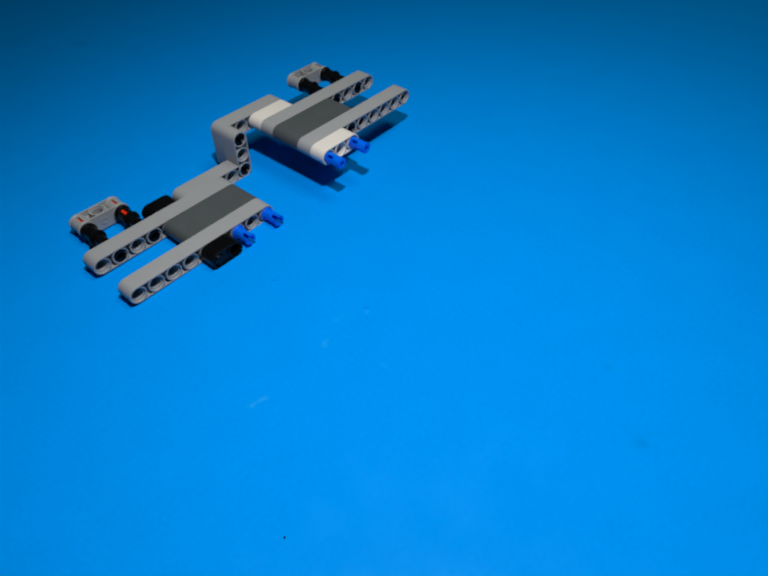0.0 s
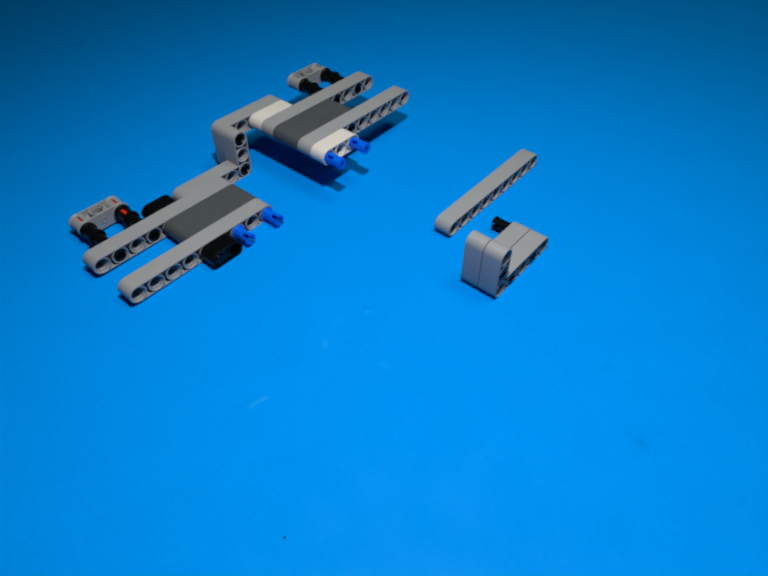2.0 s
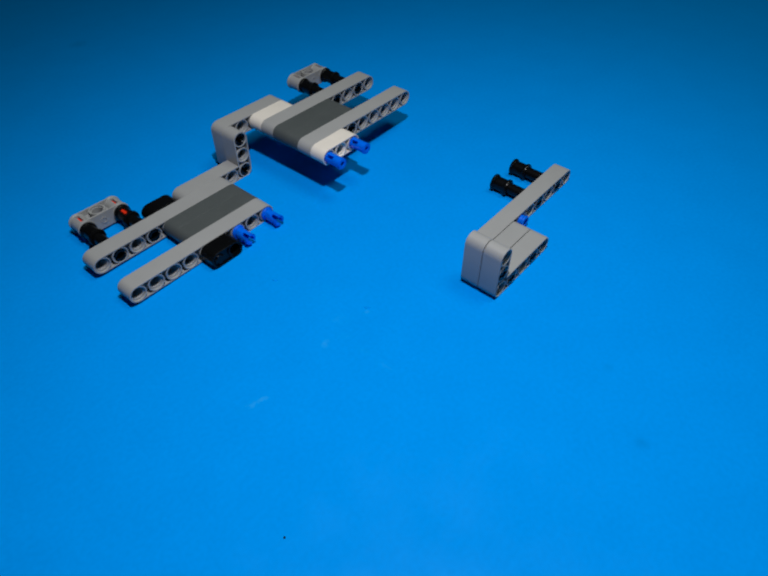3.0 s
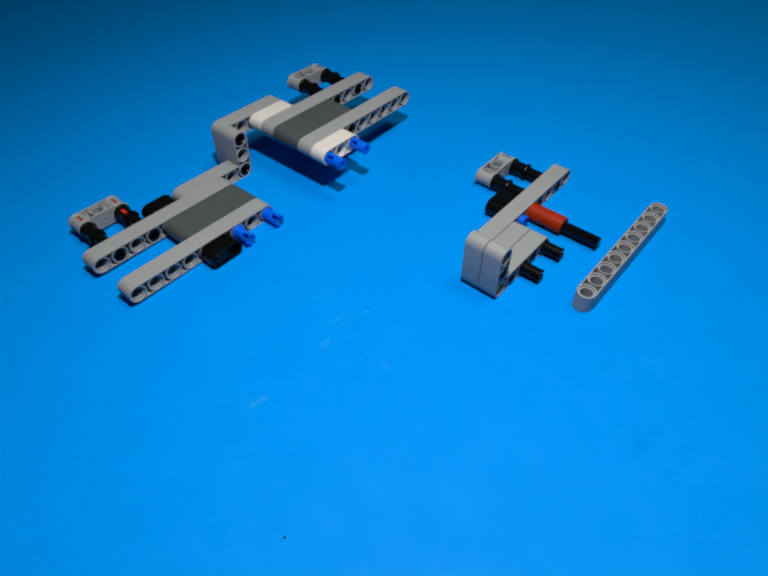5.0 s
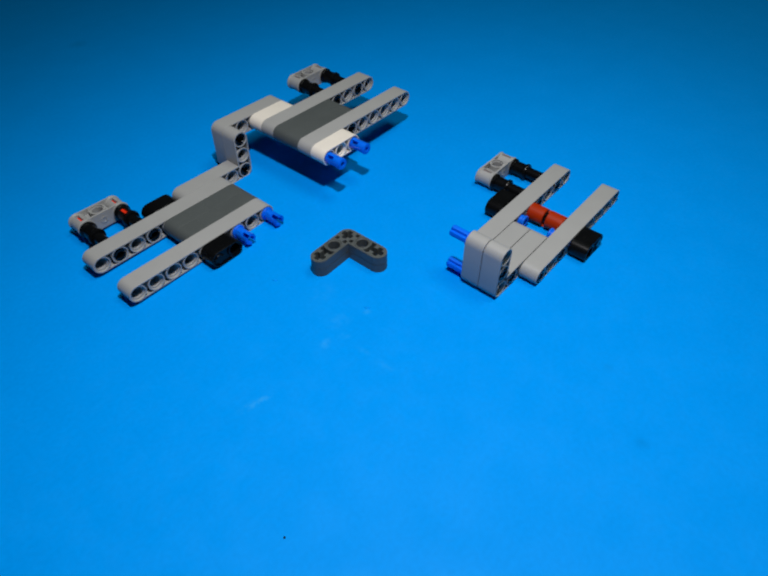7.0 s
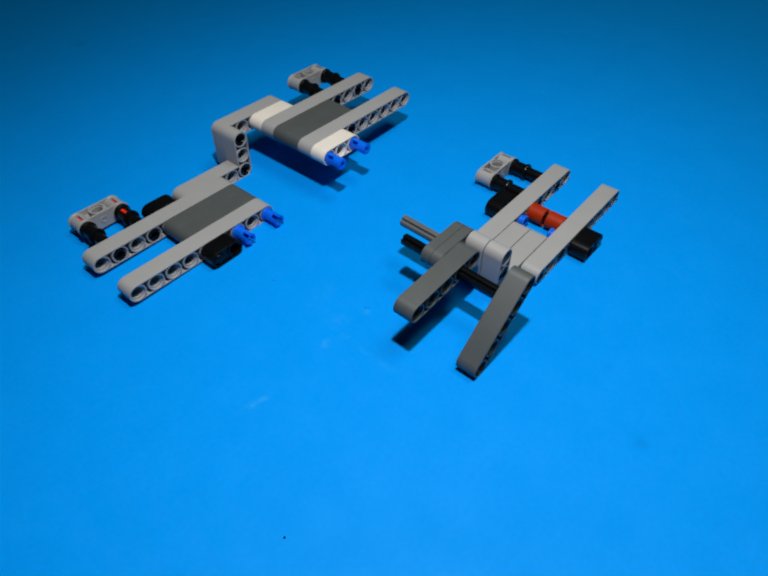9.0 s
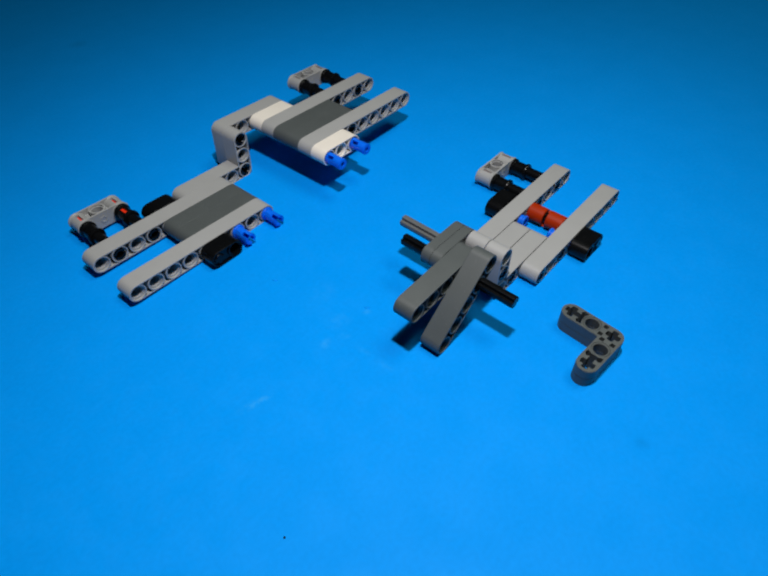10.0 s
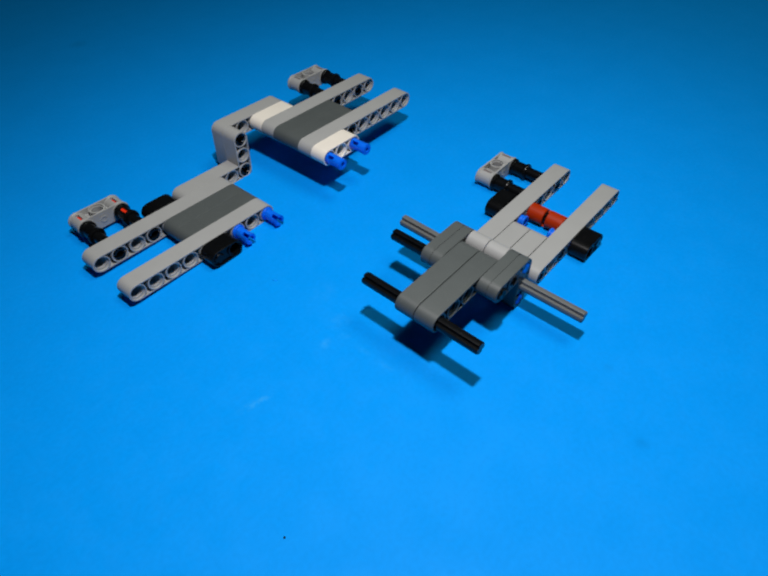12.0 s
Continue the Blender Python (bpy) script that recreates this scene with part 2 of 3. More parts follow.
PIN_END = [(0.0, 0.58, 0.298, False), (0.58, 0.90, 0.298, True), (0.90, 0.975, 0.325, True), (0.975, 1.0, 0.305, True)]


def flipped(bands):
    return [(-b, -a, r, cut) for a, b, r, cut in reversed(bands)]


def pin_end(bm):
    """Half a connector pin from y = 0 to 1, with a slotted, lipped end."""
    slotted_tube(bm, PIN_END, 0.2)


def pin(mat, parent=None, m=None, name="connector_pin"):
    """Two-pitch friction pin along y with a collar in its middle and ridges."""
    def shaft(bm):
        slotted_tube(bm, flipped(PIN_END) + PIN_END, 0.2)

    def collar(bm):
        turned(bm, [(0.29, -0.09), (0.345, -0.09), (0.37, -0.06), (0.37, 0.06), (0.345, 0.09), (0.29, 0.09)])

    ob = base(name, "shaft", shared("pin_shaft", mat, shaft), parent, m)
    part("collar", shared("pin_collar", mat, collar), ob)
    for turn in (0, 180):
        for side in (0, 180):
            part("ridge", shared("pin_ridge", mat, lambda bm: sector(bm, 0.28, 0.318, -9, 9, 0.12, 0.45, 3)), ob, at(0, 0, 0, side, turn))
    return ob


def tube_pin(mat, parent=None, m=None):
    """Pin along y whose ends are plain tubes and whose slots lie beside the collar."""
    tip = [(0.48, 0.84, 0.305, False), (0.84, 0.97, 0.326, False), (0.97, 1.0, 0.305, False)]
    half = [(0.06, 0.48, 0.305, True)] + tip
    return part("connector_pin", shared("tube_pin", mat, lambda bm: slotted_tube(bm, flipped(half) + [(-0.06, 0.06, 0.305, False)] + half, 0.14)), parent, m)


def axle_body(bm, y0, y1, r=0.295, w=0.125):
    loft(bm, [along_y(cross(r - s, w - s * 0.3), y) for s, y in ((0.03, y0), (0, y0 + 0.04), (0, y1 - 0.04), (0.03, y1))], False)


def axle_pin(mat, parent=None, m=None):
    """Connector whose +y half is a pin and whose -y half is a short axle."""
    def collar(bm):
        turned(bm, [(0.10, -0.09), (0.345, -0.09), (0.385, -0.05), (0.385, 0.05), (0.345, 0.09), (0.10, 0.09)])

    ob = base("axle_pin", "shaft", shared("axle_pin", mat, pin_end), parent, m)
    part("axle_end", shared("axle_end", mat, lambda bm: axle_body(bm, -1.0, 0.02)), ob)
    part("collar", shared("axle_pin_collar", mat, collar), ob)
    return ob


def headed_pin(mat, parent=None, m=None):
    """Pin along y from 0 to 1 with a round hollow head at -y."""
    def head(bm):
        turned(bm, [(0.20, 0.02), (0.30, 0.02), (0.30, -0.14), (0.32, -0.17), (0.345, -0.20), (0.345, -0.27), (0.32, -0.30), (0.22, -0.30), (0.19, -0.28)])

    ob = base("headed_pin", "shaft", shared("headed_pin", mat, pin_end), parent, m)
    part("head", shared("pin_head", mat, head), ob)
    return ob


def axle(length, mat, parent=None, m=None, stop=False):
    """Cross axle from y = 0 to y = -length; stop: a round head at its start."""
    me = shared(("axle", length), mat, lambda bm: axle_body(bm, -length, 0))
    ob = base("axle", "shaft", me, parent, m) if stop else part("axle", me, parent, m)
    if stop:
        part("stop_head", shared("stop_head", mat, lambda bm: solid(bm, lambda r: circle(r), 0.34, 0.06, 0.03)), ob, at(0, -0.05, 0))
    return ob


def bush_pin(mat, parent=None, m=None):
    """Pin with a grooved bush at its rear; the bush is at y 2..3, the pin at y 0..2."""
    def shaft(bm):
        ends = [(0.0, 0.025, 0.305, True), (0.025, 0.1, 0.325, True), (0.1, 0.42, 0.298, True), (0.42, 0.92, 0.298, False)]
        slotted_tube(bm, ends + [(0.92, 1.08, 0.37, False), (1.08, 2.0, 0.318, False)], 0.2)

    def bush(bm):
        turned(bm, [(0.28, 1.97), (0.40, 1.97), (0.448, 2.0), (0.466, 2.05), (0.466, 2.12), (0.44, 2.17), (0.37, 2.22), (0.28, 2.22)], 24)
        turned(bm, [(0.28, 2.76), (0.37, 2.76), (0.44, 2.81), (0.466, 2.86), (0.466, 2.96), (0.44, 2.99), (0.28, 2.99)], 24)
        sector(bm, 0.28, 0.385, 108, 432, 2.22, 2.76, 18)

    ob = base("bush_pin", "shaft", shared("bush_pin_shaft", mat, shaft), parent, m)
    part("bush", shared("bush", mat, bush), ob)
    return ob


def cross_block(mat, parent=None, m=None):
    """Connector of three pitches: axle holes through its ends, an upright round hole in the middle."""
    def ends(bm):
        for s in (-1, 1):
            plate(bm, circle(0.44, s), [cross(0.31, 0.115, s)], -0.49, -0.28)
            plate(bm, circle(0.44, s), [cross(0.31, 0.115, s)], 0.28, 0.49)
            sector(bm, 0.32, 0.44, 100.5, 439.5, -0.28, 0.28, 16, s)
            turned(bm, [(0.33, -0.50), (0.455, -0.50), (0.482, -0.475), (0.482, -0.41), (0.445, -0.37), (0.33, -0.37)], 24, s)
            turned(bm, [(0.33, 0.50), (0.455, 0.50), (0.482, 0.475), (0.482, 0.41), (0.445, 0.37), (0.33, 0.37)], 24, s)

    def middle(bm):
        for s in (-1, 1):
            lo, hi = sorted((0.39 * s, 0.478 * s))
            box(bm, -0.95, 0.95, lo, hi, -0.46, 0.46)
        for s in (-1, 1):
            lo, hi = sorted((0.36 * s, 0.80 * s))
            box(bm, lo, hi, -0.40, 0.40, -0.14, 0.14)

    def ring(bm):
        turned(bm, [(0.300, -0.36), (0.352, -0.36), (0.352, -0.46), (0.425, -0.456), (0.425, 0.456), (0.352, 0.46), (0.352, 0.36), (0.300, 0.36)])

    ob = base("cross_block", "axle_sockets", shared("cross_block_ends", mat, ends), parent, m)
    part("bridge", shared("cross_block_bridge", mat, middle), ob)
    part("hole_ring", shared("cross_block_ring", mat, ring), ob, at(0, 0, 0, 90))
    part("side_boss", shared("side_boss", mat, lambda bm: turned(bm, [(0.12, -0.5), (0.2, -0.5), (0.2, -0.46), (0.12, -0.46)])), ob)
    return ob


def short_beam(mat, parent=None, m=None):
    """Two-hole beam: one round hole, one cross hole."""
    def body(bm):
        def out(r):
            return bar_outline(1, 0, r)
        loft(bm, [along_y(out(r), y) for r, y in ((0.385, -H), (R - 0.03, -H), (R, -H + 0.035), (R, H - 0.035), (R - 0.03, H), (0.385, H))])
        plate(bm, out(0.43), [circle(0.31), cross(0.31, 0.115, 1)], -0.40, 0.40)

    def ring(bm):
        turned(bm, [(0.300, -H + 0.11), (0.382, -H + 0.11), (0.382, -H + 0.02), (0.396, -H + 0.006), (0.446, -H + 0.006), (0.446, H - 0.006), (0.396, H - 0.006), (0.382, H - 0.02), (0.382, H - 0.11), (0.300, H - 0.11)])

    ob = base("short_bar", "bar_body", shared("short_beam", mat, body), parent, m)
    part("hole_ring", shared("hole_ring", mat, ring), ob)
    return ob


def sleeve(mat, parent=None, m=None):
    """Round pin joiner of two pitches with a slot across its middle."""
    def body(bm):
        for y0, y1 in ((-1, -0.09), (0.09, 1)):
            turned(bm, [(0.31, y0), (0.46, y0), (0.488, y0 + 0.03), (0.488, y1 - 0.03), (0.46, y1), (0.31, y1)], 28)
        sector(bm, 0.31, 0.487, 190, 350, -0.09, 0.09, 18)

    return part("sleeve", shared("sleeve", mat, body), parent, m)


# ---- the setting ----
def slab(name, x0, x1, y0, y1, z0, z1, mat, label):
    bm = bmesh.new()
    box(bm, x0, x1, y0, y1, z0, z1)
    return tagged(new(name, mesh_of(name, bm, mat, 1.0)), label, kind="structure")


# unseen room shell, added to close the place; dark walls limit bounced light
WALL = plain("room_paint", (0.05, 0.052, 0.055))
slab("table_top", -0.66, 0.70, -0.52, 0.70, -0.034, -0.0015, plain("desk_wood", (0.25, 0.17, 0.1), 0.5), "plain wooden table top under the blue sheet")
slab("floor", -0.95, 1.0, -0.80, 1.0, -0.80, -0.75, plain("room_floor", (0.2, 0.17, 0.14)), "unseen dim floor, added to close the room")
slab("ceiling", -0.95, 1.0, -0.80, 1.0, 1.18, 1.22, WALL, "unseen plain ceiling, added to close the room")
slab("wall_north", -1.0, 1.05, 1.0, 1.05, -0.75, 1.18, WALL, "unseen plain painted wall, added to close the room")
slab("wall_south", -1.0, 1.05, -0.85, -0.80, -0.75, 1.18, WALL, "unseen plain painted wall, added to close the room")
slab("wall_east", 1.0, 1.05, -0.80, 1.0, -0.75, 1.18, WALL, "unseen plain painted wall, added to close the room")
slab("wall_west", -1.0, -0.95, -0.80, 1.0, -0.75, 1.18, WALL, "unseen plain painted wall, added to close the room")


PAPER = paper()


def sheet():
    bm = bmesh.new()
    n = 40
    grid = [[bm.verts.new((-0.62 + 1.27 * i / n, -0.48 + 1.13 * j / n, 0.0)) for j in range(n + 1)] for i in range(n + 1)]
    for i in range(n):
        for j in range(n):
            bm.faces.new((grid[i][j], grid[i + 1][j], grid[i + 1][j + 1], grid[i][j + 1]))
    made = bmesh.ops.extrude_face_region(bm, geom=bm.faces[:])["geom"]
    for v in made:
        if isinstance(v, bmesh.types.BMVert):
            v.co.z = -0.0008
    return tagged(new("ground", mesh_of("ground", bm, PAPER, 1.0)), "bright blue matt craft paper sheet, lightly rubbed", kind="structure")


sheet()


# ---- the finished frame at the back: two decks joined by a stepped link ----
def back_model():
    root = new("construction_model")
    tagged(root, "grey plastic bar model with two decks, resting on blue paper", "toy model")
    beam(5, LIGHT, root, at(0, -1, 0) @ Matrix.Diagonal((-1, 1, 1, 1)), 3, "angled_bar", snug=True)
    beam(5, LIGHT, root, at(0, 0, 2) @ Matrix.Diagonal((1, 1, -1, 1)), 3, "angled_bar", snug=True)
    for x, z in ((-10, 0), (2, 2)):
        beam(9, LIGHT, root, at(x, -2, z), snug=True)
        beam(9, LIGHT, root, at(x, -5, z), snug=True)
    for x, z in ((-6, 0), (2, 2)):
        tagged(beam(5, DARK, root, at(x, -3, z), snug=True), "dark grey deck bar")
        tagged(beam(5, DARK, root, at(x, -4, z), snug=True), "dark grey deck bar")
    tagged(beam(3, WHITE, root, at(2, -1, 2), snug=True), "white bar")
    tagged(beam(3, WHITE, root, at(2, -6, 2), snug=True), "white bar")
    for x, roll in ((-7, -14), (-9, 170)):
        bush_pin(BLACK, root, at(x, -2.5, 0, 0, roll))
        tagged(axle(2, ORANGE, root, at(x, 1.5, 0)), "red short axle")
    for x in (7, 9):
        bush_pin(BLACK, root, at(x, -2.5, 2, 0, 180))
        tagged(axle(2, ORANGE, root, at(x, 1.5, 1.94, 2)), "red short axle")
    cross_block(LIGHT, root, at(-7.97, 1.06, 0.0))
    cross_block(LIGHT, root, at(8, 1.03, 1.98))
    tagged(short_beam(BLACK, root, at(-5, -6, 0, 0, 180)), "black short bar")
    tagged(short_beam(BLACK, root, at(-5, -1, 0, 0, 180)), "black short bar")
    tagged(axle(6, BLACK, root, at(-6, -0.5, 0)), "black axle")
    for x in (-4, -2):
        tagged(pin(BLUE, root, at(x, -5.5, 0, 0, 60)), "blue pin")
    for x in (2, 4):
        tagged(tube_pin(BLUE, root, at(x, -6.5, 2, 0, 48)), "blue pin")
    for x, y, z in ((0, -0.5, 0), (0, -0.5, 2), (5, -4.5, 2)):
        tagged(pin(BLACK, root, at(x, y, z, 0, 35)), "black pin")
    return root


BACK = back_model()

# ---- the pieces that are put together one after another ----
GROUP = "pieces of the growing front assembly"


def piece(ob, label, category, group=GROUP):
    return tagged(ob, label, category, group)


ANGLE_REAR = piece(beam(5, LIGHT, rise=3, name="angled_bar"), "light grey angle bar standing on blue paper", "toy bar")
ANGLE_FRONT = piece(beam(5, LIGHT, rise=3, name="angled_bar"), "light grey angle bar joined to its twin", "toy bar")
LONG_REAR = piece(beam(9, LIGHT), "light grey nine-hole bar behind the angle bars", "toy bar")
LONG_FRONT = piece(beam(9, LIGHT), "light grey nine-hole bar, first lying flat on paper", "toy bar")
JOIN_PINS = [piece(pin(BLACK), "black plastic friction pin between angle bars", "pin") for _ in range(3)]
REAR_PINS = [piece(pin(BLACK), "black plastic friction pin holding a long bar", "pin") for _ in range(2)]
FRONT_PINS = [piece(pin(BLACK), "black plastic friction pin sticking out in front", "pin") for _ in range(2)]
BLUE_STUB = piece(headed_pin(BLUE), "blue plastic headed pin in a grey bar", "pin")
BLUE_STUB_FRONT = piece(headed_pin(BLUE), "blue plastic headed pin through a nine-hole bar", "pin")
BUSHES = [piece(bush_pin(BLACK), "black plastic pin with grooved bush end", "bush pin") for _ in range(2)]
RED_AXLES = [piece(axle(2, ORANGE), "bright red short cross axle in a bush", "axle") for _ in range(2)]
BLOCK = piece(cross_block(LIGHT), "light grey three-hole cross block on two bushes", "connector")
BLACK_REAR = piece(short_beam(BLACK), "black two-hole bar behind the long bar", "toy bar")
BLACK_FRONT = piece(short_beam(BLACK), "black two-hole bar closing the black axle", "toy bar")
LONG_AXLE = piece(axle(6, BLACK), "long black cross axle through a red sleeve", "axle")
SLEEVE = piece(sleeve(RED), "dark red round sleeve with a middle slot", "sleeve")
SIDE_PINS = [piece(axle_pin(BLUE), "blue plastic axle pin at the angle bar back", "axle pin") for _ in range(2)]
THIN = [piece(thin_angle(DARK), "dark grey half-thick angle bar with cross holes", "toy bar") for _ in range(4)]
THICK = [piece(beam(5, DARK), "dark grey five-hole bar on a black axle", "toy bar") for _ in range(2)]
CROSS_AXLE = piece(axle(6, BLACK), "black cross axle carrying two dark grey bars", "axle")
END_AXLE = piece(axle(6, BLACK), "black cross axle through the dark bar ends", "axle")
REAR_AXLE = piece(axle(4, GREY_AXLE, stop=True), "grey cross axle with round stop head", "axle")
FRONT_AXLE = piece(axle(4, GREY_AXLE, stop=True), "grey cross axle with round stop head", "axle")
CORNER_PINS = [piece(axle_pin(BLUE), "blue plastic axle pin in dark angle bars", "axle pin") for _ in range(2)]
ANGLE_PIN = piece(pin(BLACK), "black plastic friction pin in dark angle bars", "pin")


def specks():
    for x, y, s in ((-14.39, -2.14, 0.048),):
        bm = bmesh.new()
        bmesh.ops.create_icosphere(bm, subdivisions=1, radius=s)
        for v in bm.verts:
            v.co.z *= 0.5
            v.co.x *= 1 + 0.4 * noise.noise(v.co * 40)
        ob = new("crumb", mesh_of("crumb", bm, BLACK))
        ob.matrix_world = at(x, y, s * 0.4)
        tagged(ob, "tiny dark crumb on blue paper", "crumb", "crumbs")


specks()


def dents():
    """Two small raised nicks in the sheet."""
    for x, y in ((-6.25, 7.45), (-4.65, 2.80)):
        bm = bmesh.new()
        bmesh.ops.create_icosphere(bm, subdivisions=2, radius=0.16)
        for v in bm.verts:
            v.co.z *= 0.3
            v.co.y *= 0.35
        ob = new("paper_nick", mesh_of("paper_nick", bm, PAPER))
        ob.matrix_world = at(x, y, 0.0, 0, 0, -49)
        tagged(ob, "small raised nick in the blue paper", "nick", "nicks in the paper")


dents()

# ---- movement: the pieces jump from place to place, as in a film shot picture by picture ----
G = 0.47                      # height of a beam's middle when it stands on the sheet
WORK = at(0, 0, 0, 0, 0, 0)   # where the assembly stands on the sheet


def here(x, y, z, rx=0, ry=0, rz=0):
    return WORK @ at(x, y, z, rx, ry, rz)


PARKED = [0]


def parked(z=0.47, rx=0):
    """A free place on the sheet behind the camera, where pieces wait."""
    k = PARKED[0]
    PARKED[0] += 1
    return at(-64 + 11.5 * (k % 4), -26 - 2.8 * (k // 4), z, rx)


def hop(ob, start, rows):
    """Keys ob to stay at start and to jump to each pose at its time."""
    last, keys = start, [(0.0, start)]
    for t, m in rows:
        t -= 0.03
        turn = last.to_quaternion().rotation_difference(m.to_quaternion()).angle
        turn = min(turn, 2 * math.pi - turn)
        if turn > 1.0:
            keys += [(t - 2 / FPS, last), (t - 1 / FPS, last.lerp(m, 0.5))]
        else:
            keys.append((t - 1 / FPS, last))
        keys.append((t, m))
        last = m
    keys.append((12.0, last))
    walk(ob, keys)


def motions():
    rest = at(-1.494, 16.815, 0.445, 0.61, 0.90, 1.305)
    # the model slowly tips over its inner edge, as the table is knocked
    tip = [(t, rest @ at(-2, 0, -0.47, 0, 1.05 * k) @ at(2, 0, 0.47)) for t, k in ((0, 0), (0.5, 0.15), (2.0, 0.3), (5.0, 0.5), (9.0, 0.7), (10.5, 0.85), (12.0, 1.0))]
    walk(BACK, tip)
    # the two angle beams and what joins them
    hop(ANGLE_REAR, parked(), [(0.1, here(0, 0, G))])
    for ob, x, z in zip(JOIN_PINS, (0, 1, 3), (1, 0, 0)):
        hop(ob, parked(0.37), [(0.3, here(x, -1.0, G + z)), (0.6, here(x, -0.5, G + z))])
    hop(ANGLE_FRONT, parked(), [(0.8, here(-0.05, -3.0, G)), (1.1, here(0, -1, G))])
    for ob, x in zip(REAR_PINS, (2, 4)):
        hop(ob, parked(0.37), [(1.3, here(x + 0.22, 2.48, 0.37)), (1.6, here(x, 0.5, G))])
    hop(LONG_REAR, parked(), [(1.8, here(2.14, 3.26, G)), (2.1, here(2, 1, G))])
    hop(BLUE_STUB, parked(0.43), [(2.3, here(5, -0.35, G)), (2.6, here(5, 0.5, G))])
    for ob, x in zip(BUSHES, (7, 9)):
        hop(ob, parked(), [(2.8, here(x, 0.5, G, 0, 180))])
    for ob, x in zip(RED_AXLES, (7, 9)):
        hop(ob, parked(0.295), [(3.1, here(x, 4.5, G))])
    hop(BLOCK, parked(), [(3.35, here(8, 6.0, G + 0.02)), (3.6, here(8, 4, G + 0.02))])
    hop(BLACK_REAR, parked(), [(3.85, here(5, 3.2, G)), (4.1, here(5, 2, G))])
    hop(LONG_AXLE, parked(0.295), [(3.85, here(6, 3.7, G)), (4.1, here(6, 2.5, G))])
    hop(SLEEVE, parked(0.488), [(4.35, here(6, -0.5, G + 0.02, 0, 150)), (5.8, here(6, -0.5, G + 0.02, 0, -45))])
    for ob, x in zip(FRONT_PINS, (2, 4)):
        hop(ob, parked(0.37), [(4.6, here(x, -2.2, G)), (4.8, here(x, -1.5, G))])
    flat = here(2.015, -4.766, 0.49, 0, 0, -0.13) @ at(0, 0, 0, 90)
    up = here(2, -2, G)
    hop(LONG_FRONT, parked(), [(5.0, flat), (5.8, up)])
    stub = at(3, 0.49, 0, 0, 0, 180)
    hop(BLUE_STUB_FRONT, parked(0.43), [(5.3, flat @ at(3, 1.05, 0, 0, 0, 180)), (5.5, flat @ stub), (5.8, up @ stub)])
    hop(BLACK_FRONT, parked(), [(6.0, here(5, -3, G))])
    # blue pins at the back of the angle beams, then the first dark angle pair
    for ob, z in zip(SIDE_PINS, (2, 0)):
        hop(ob, parked(0.385), [(6.3, here(0, 1.3, G + z, 0, 0, 180)), (6.5, here(0, 0.5, G + z, 0, 0, 180))])
    # the flat thin angles: their legs go to -x and, lying down, to -y
    lay = at(0, 0, 0, -90)
    low = here(-2.267, 6.258, 0.25, 0, 0, 1.26) @ lay
    high = here(2.236, 6.267, 0.25) @ lay
    over = here(-0.05, 6.19, 0.38, 0.96, 16.5, 3.67) @ lay
    atop = here(-2.267, 6.258, 0.745, 0, 0, 1.26) @ lay
    first_pair = atop @ at(0, 0.25, 0)
    upright = here(-1.9, 6.2, 1.89, 0, -45)
    close = here(0, 3.0, G + 2)
    placed = here(0, 1.0, G + 2)
    rear, fore = at(0, 0.25, 0), at(0, -0.25, 0)
    hop(THIN[0], parked(), [(6.5, low), (7.55, upright @ rear), (7.8, close @ rear), (8.05, placed @ rear)])
    hop(THIN[1], parked(), [(6.5, high), (6.8, over), (7.0, atop), (7.55, upright @ fore), (7.8, close @ fore), (8.05, placed @ fore)])
    through_hole = at(-1, -1.27, -0.02, 0, 0, 179)
    hop(REAR_AXLE, parked(0.345), [(7.3, first_pair @ at(-1, -3.5, 0, 0, 0, 180)), (7.55, upright @ through_hole), (7.8, close @ through_hole), (8.05, placed @ through_hole)])
    hop(CROSS_AXLE, parked(0.295), [(8.3, here(-2, 0.5, G + 2, 1.2) @ at(0, 2.3, 0)), (11.5, here(-2, 3.4, G + 2))])
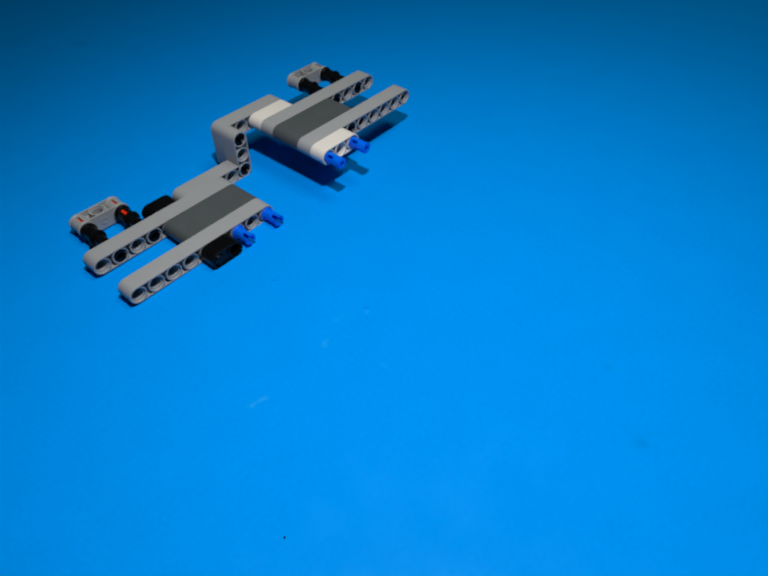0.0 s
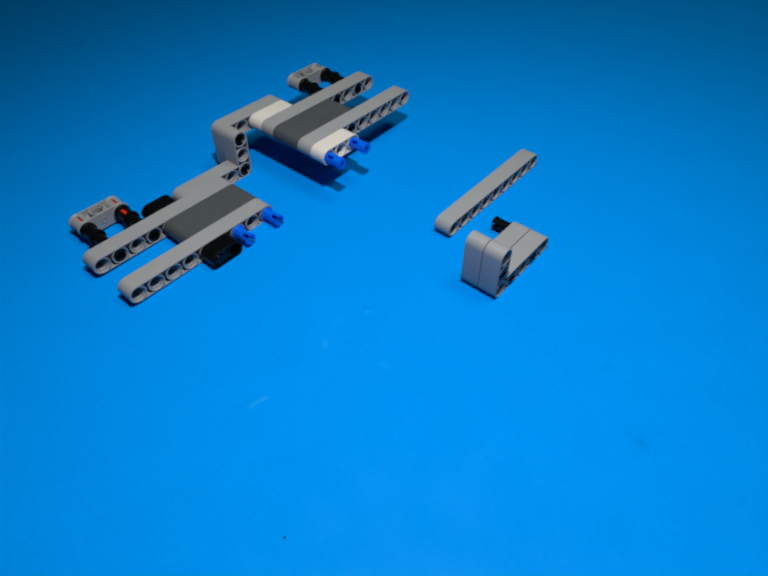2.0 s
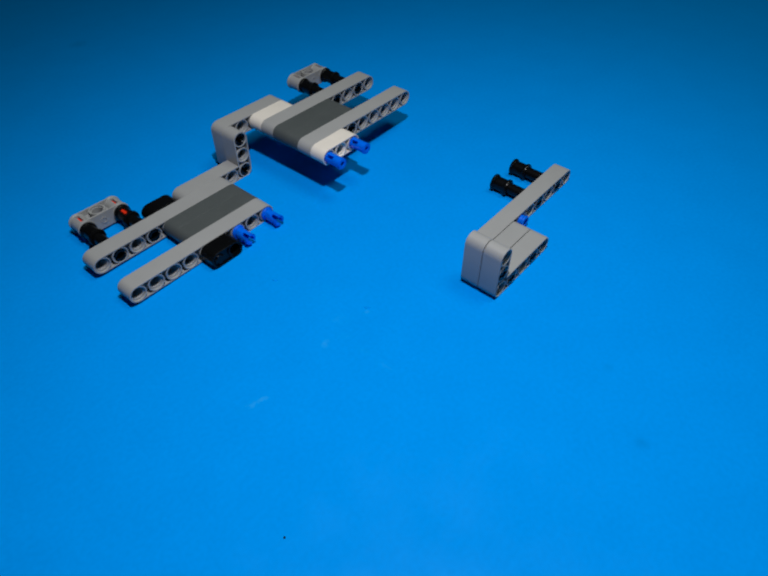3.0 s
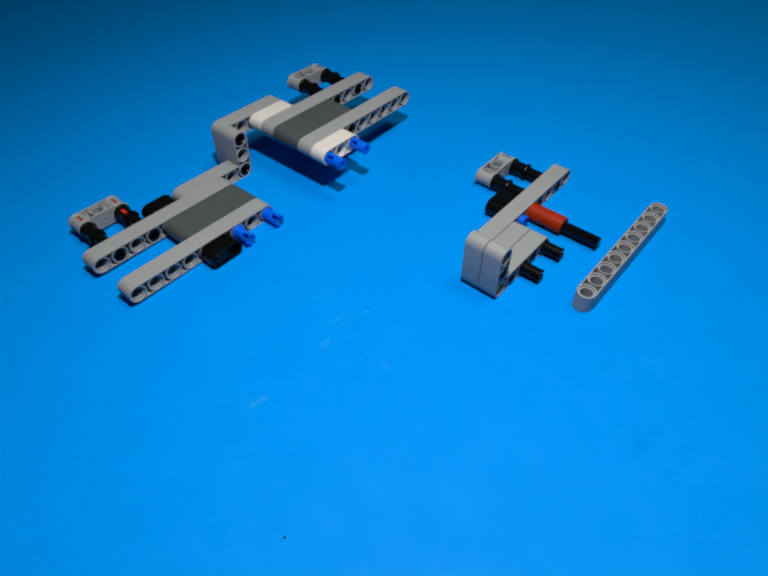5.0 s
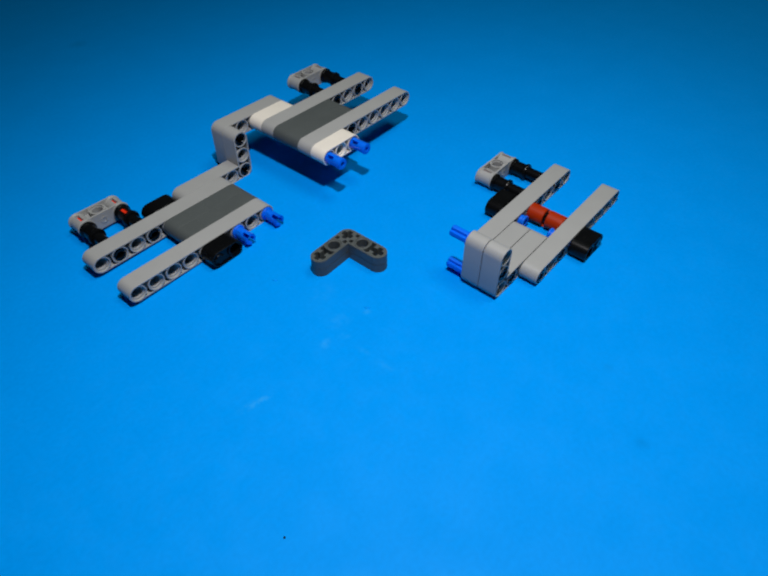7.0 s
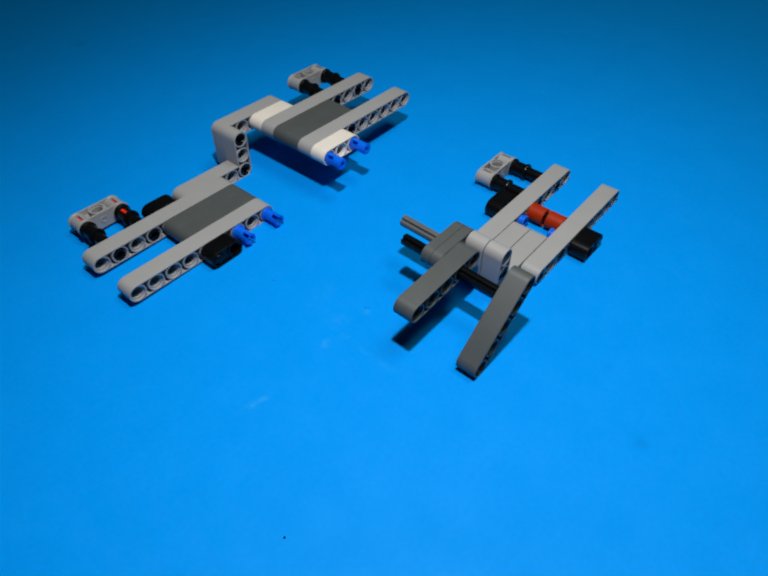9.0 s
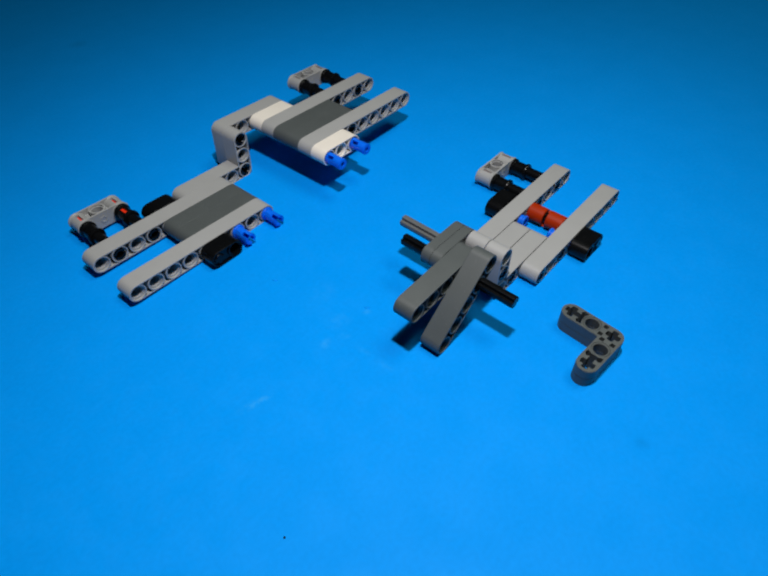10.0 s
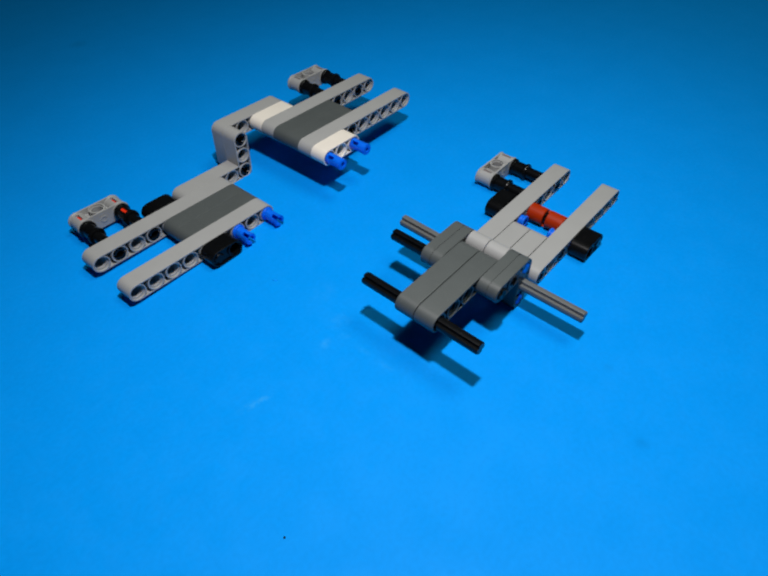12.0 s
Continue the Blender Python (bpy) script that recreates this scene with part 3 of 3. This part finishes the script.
    hop(THICK[0], parked(), [(8.55, here(-5, -1.6, G + 2)), (8.8, here(-2, 0, G + 2, 0, -1.8) @ at(-3.1, 0, 0)), (11.8, here(-5, 0, G + 2))])
    lean = (-4.42, 0.46, -40.6)
    hop(THICK[1], parked(), [(9.0, here(lean[0], -2.9, lean[1], 0, lean[2])), (9.3, here(lean[0], -1, lean[1], 0, lean[2])), (11.5, here(-5, -1, G + 2))])
    # the second dark angle pair with its pins and axle
    lay2 = at(0, 0, 0, 90)
    first = here(0.287, -6.862, 0.25, 0, 0, -4.55) @ lay2
    second = here(4.354, -7.071, 0.25, 0, 0, -4.77) @ lay2
    across = here(2.60, -6.91, 0.37, 1.06, 15.8, -3.4) @ lay2
    stacked = here(0.287, -6.862, 0.745, 0, 0, -4.55) @ lay2
    roof = here(-1.59, -5.04, 1.89, 0, -45, 0.8)
    near = here(-0.12, -3.70, G + 1.94)
    home = here(0, -2, G + 2)
    front, back = at(0, -0.25, 0), at(0, 0.25, 0)
    pair = stacked @ at(0, -0.25, 0)
    hop(THIN[2], parked(), [(9.5, first), (11.0, roof @ front), (11.3, near @ front), (11.5, home @ front)])
    hop(THIN[3], parked(), [(9.5, second), (9.8, across), (10.0, stacked), (11.0, roof @ back), (11.3, near @ back), (11.5, home @ back)])
    for ob, z in zip(CORNER_PINS, (0, -2)):
        fit = at(0, 0.5, z)
        hop(ob, parked(0.385), [(10.3, pair @ fit), (11.0, roof @ fit), (11.3, near @ fit), (11.5, home @ fit)])
    fit = at(-1, 0.5, 0)
    hop(ANGLE_PIN, parked(0.37), [(10.5, pair @ fit), (11.0, roof @ fit), (11.3, near @ fit), (11.5, home @ fit)])
    fit = at(0, 0.45, -1)
    hop(FRONT_AXLE, parked(0.345), [(10.8, pair @ at(0, 3.5, -1)), (11.0, roof @ at(0, 0.62, -1)), (11.3, near @ at(0, 0.65, -1)), (11.5, home @ fit)])
    hop(END_AXLE, parked(0.295), [(11.8, here(-5, -0.5, G + 2)), (12.0, here(-5, 2.5, G + 2))])


motions()
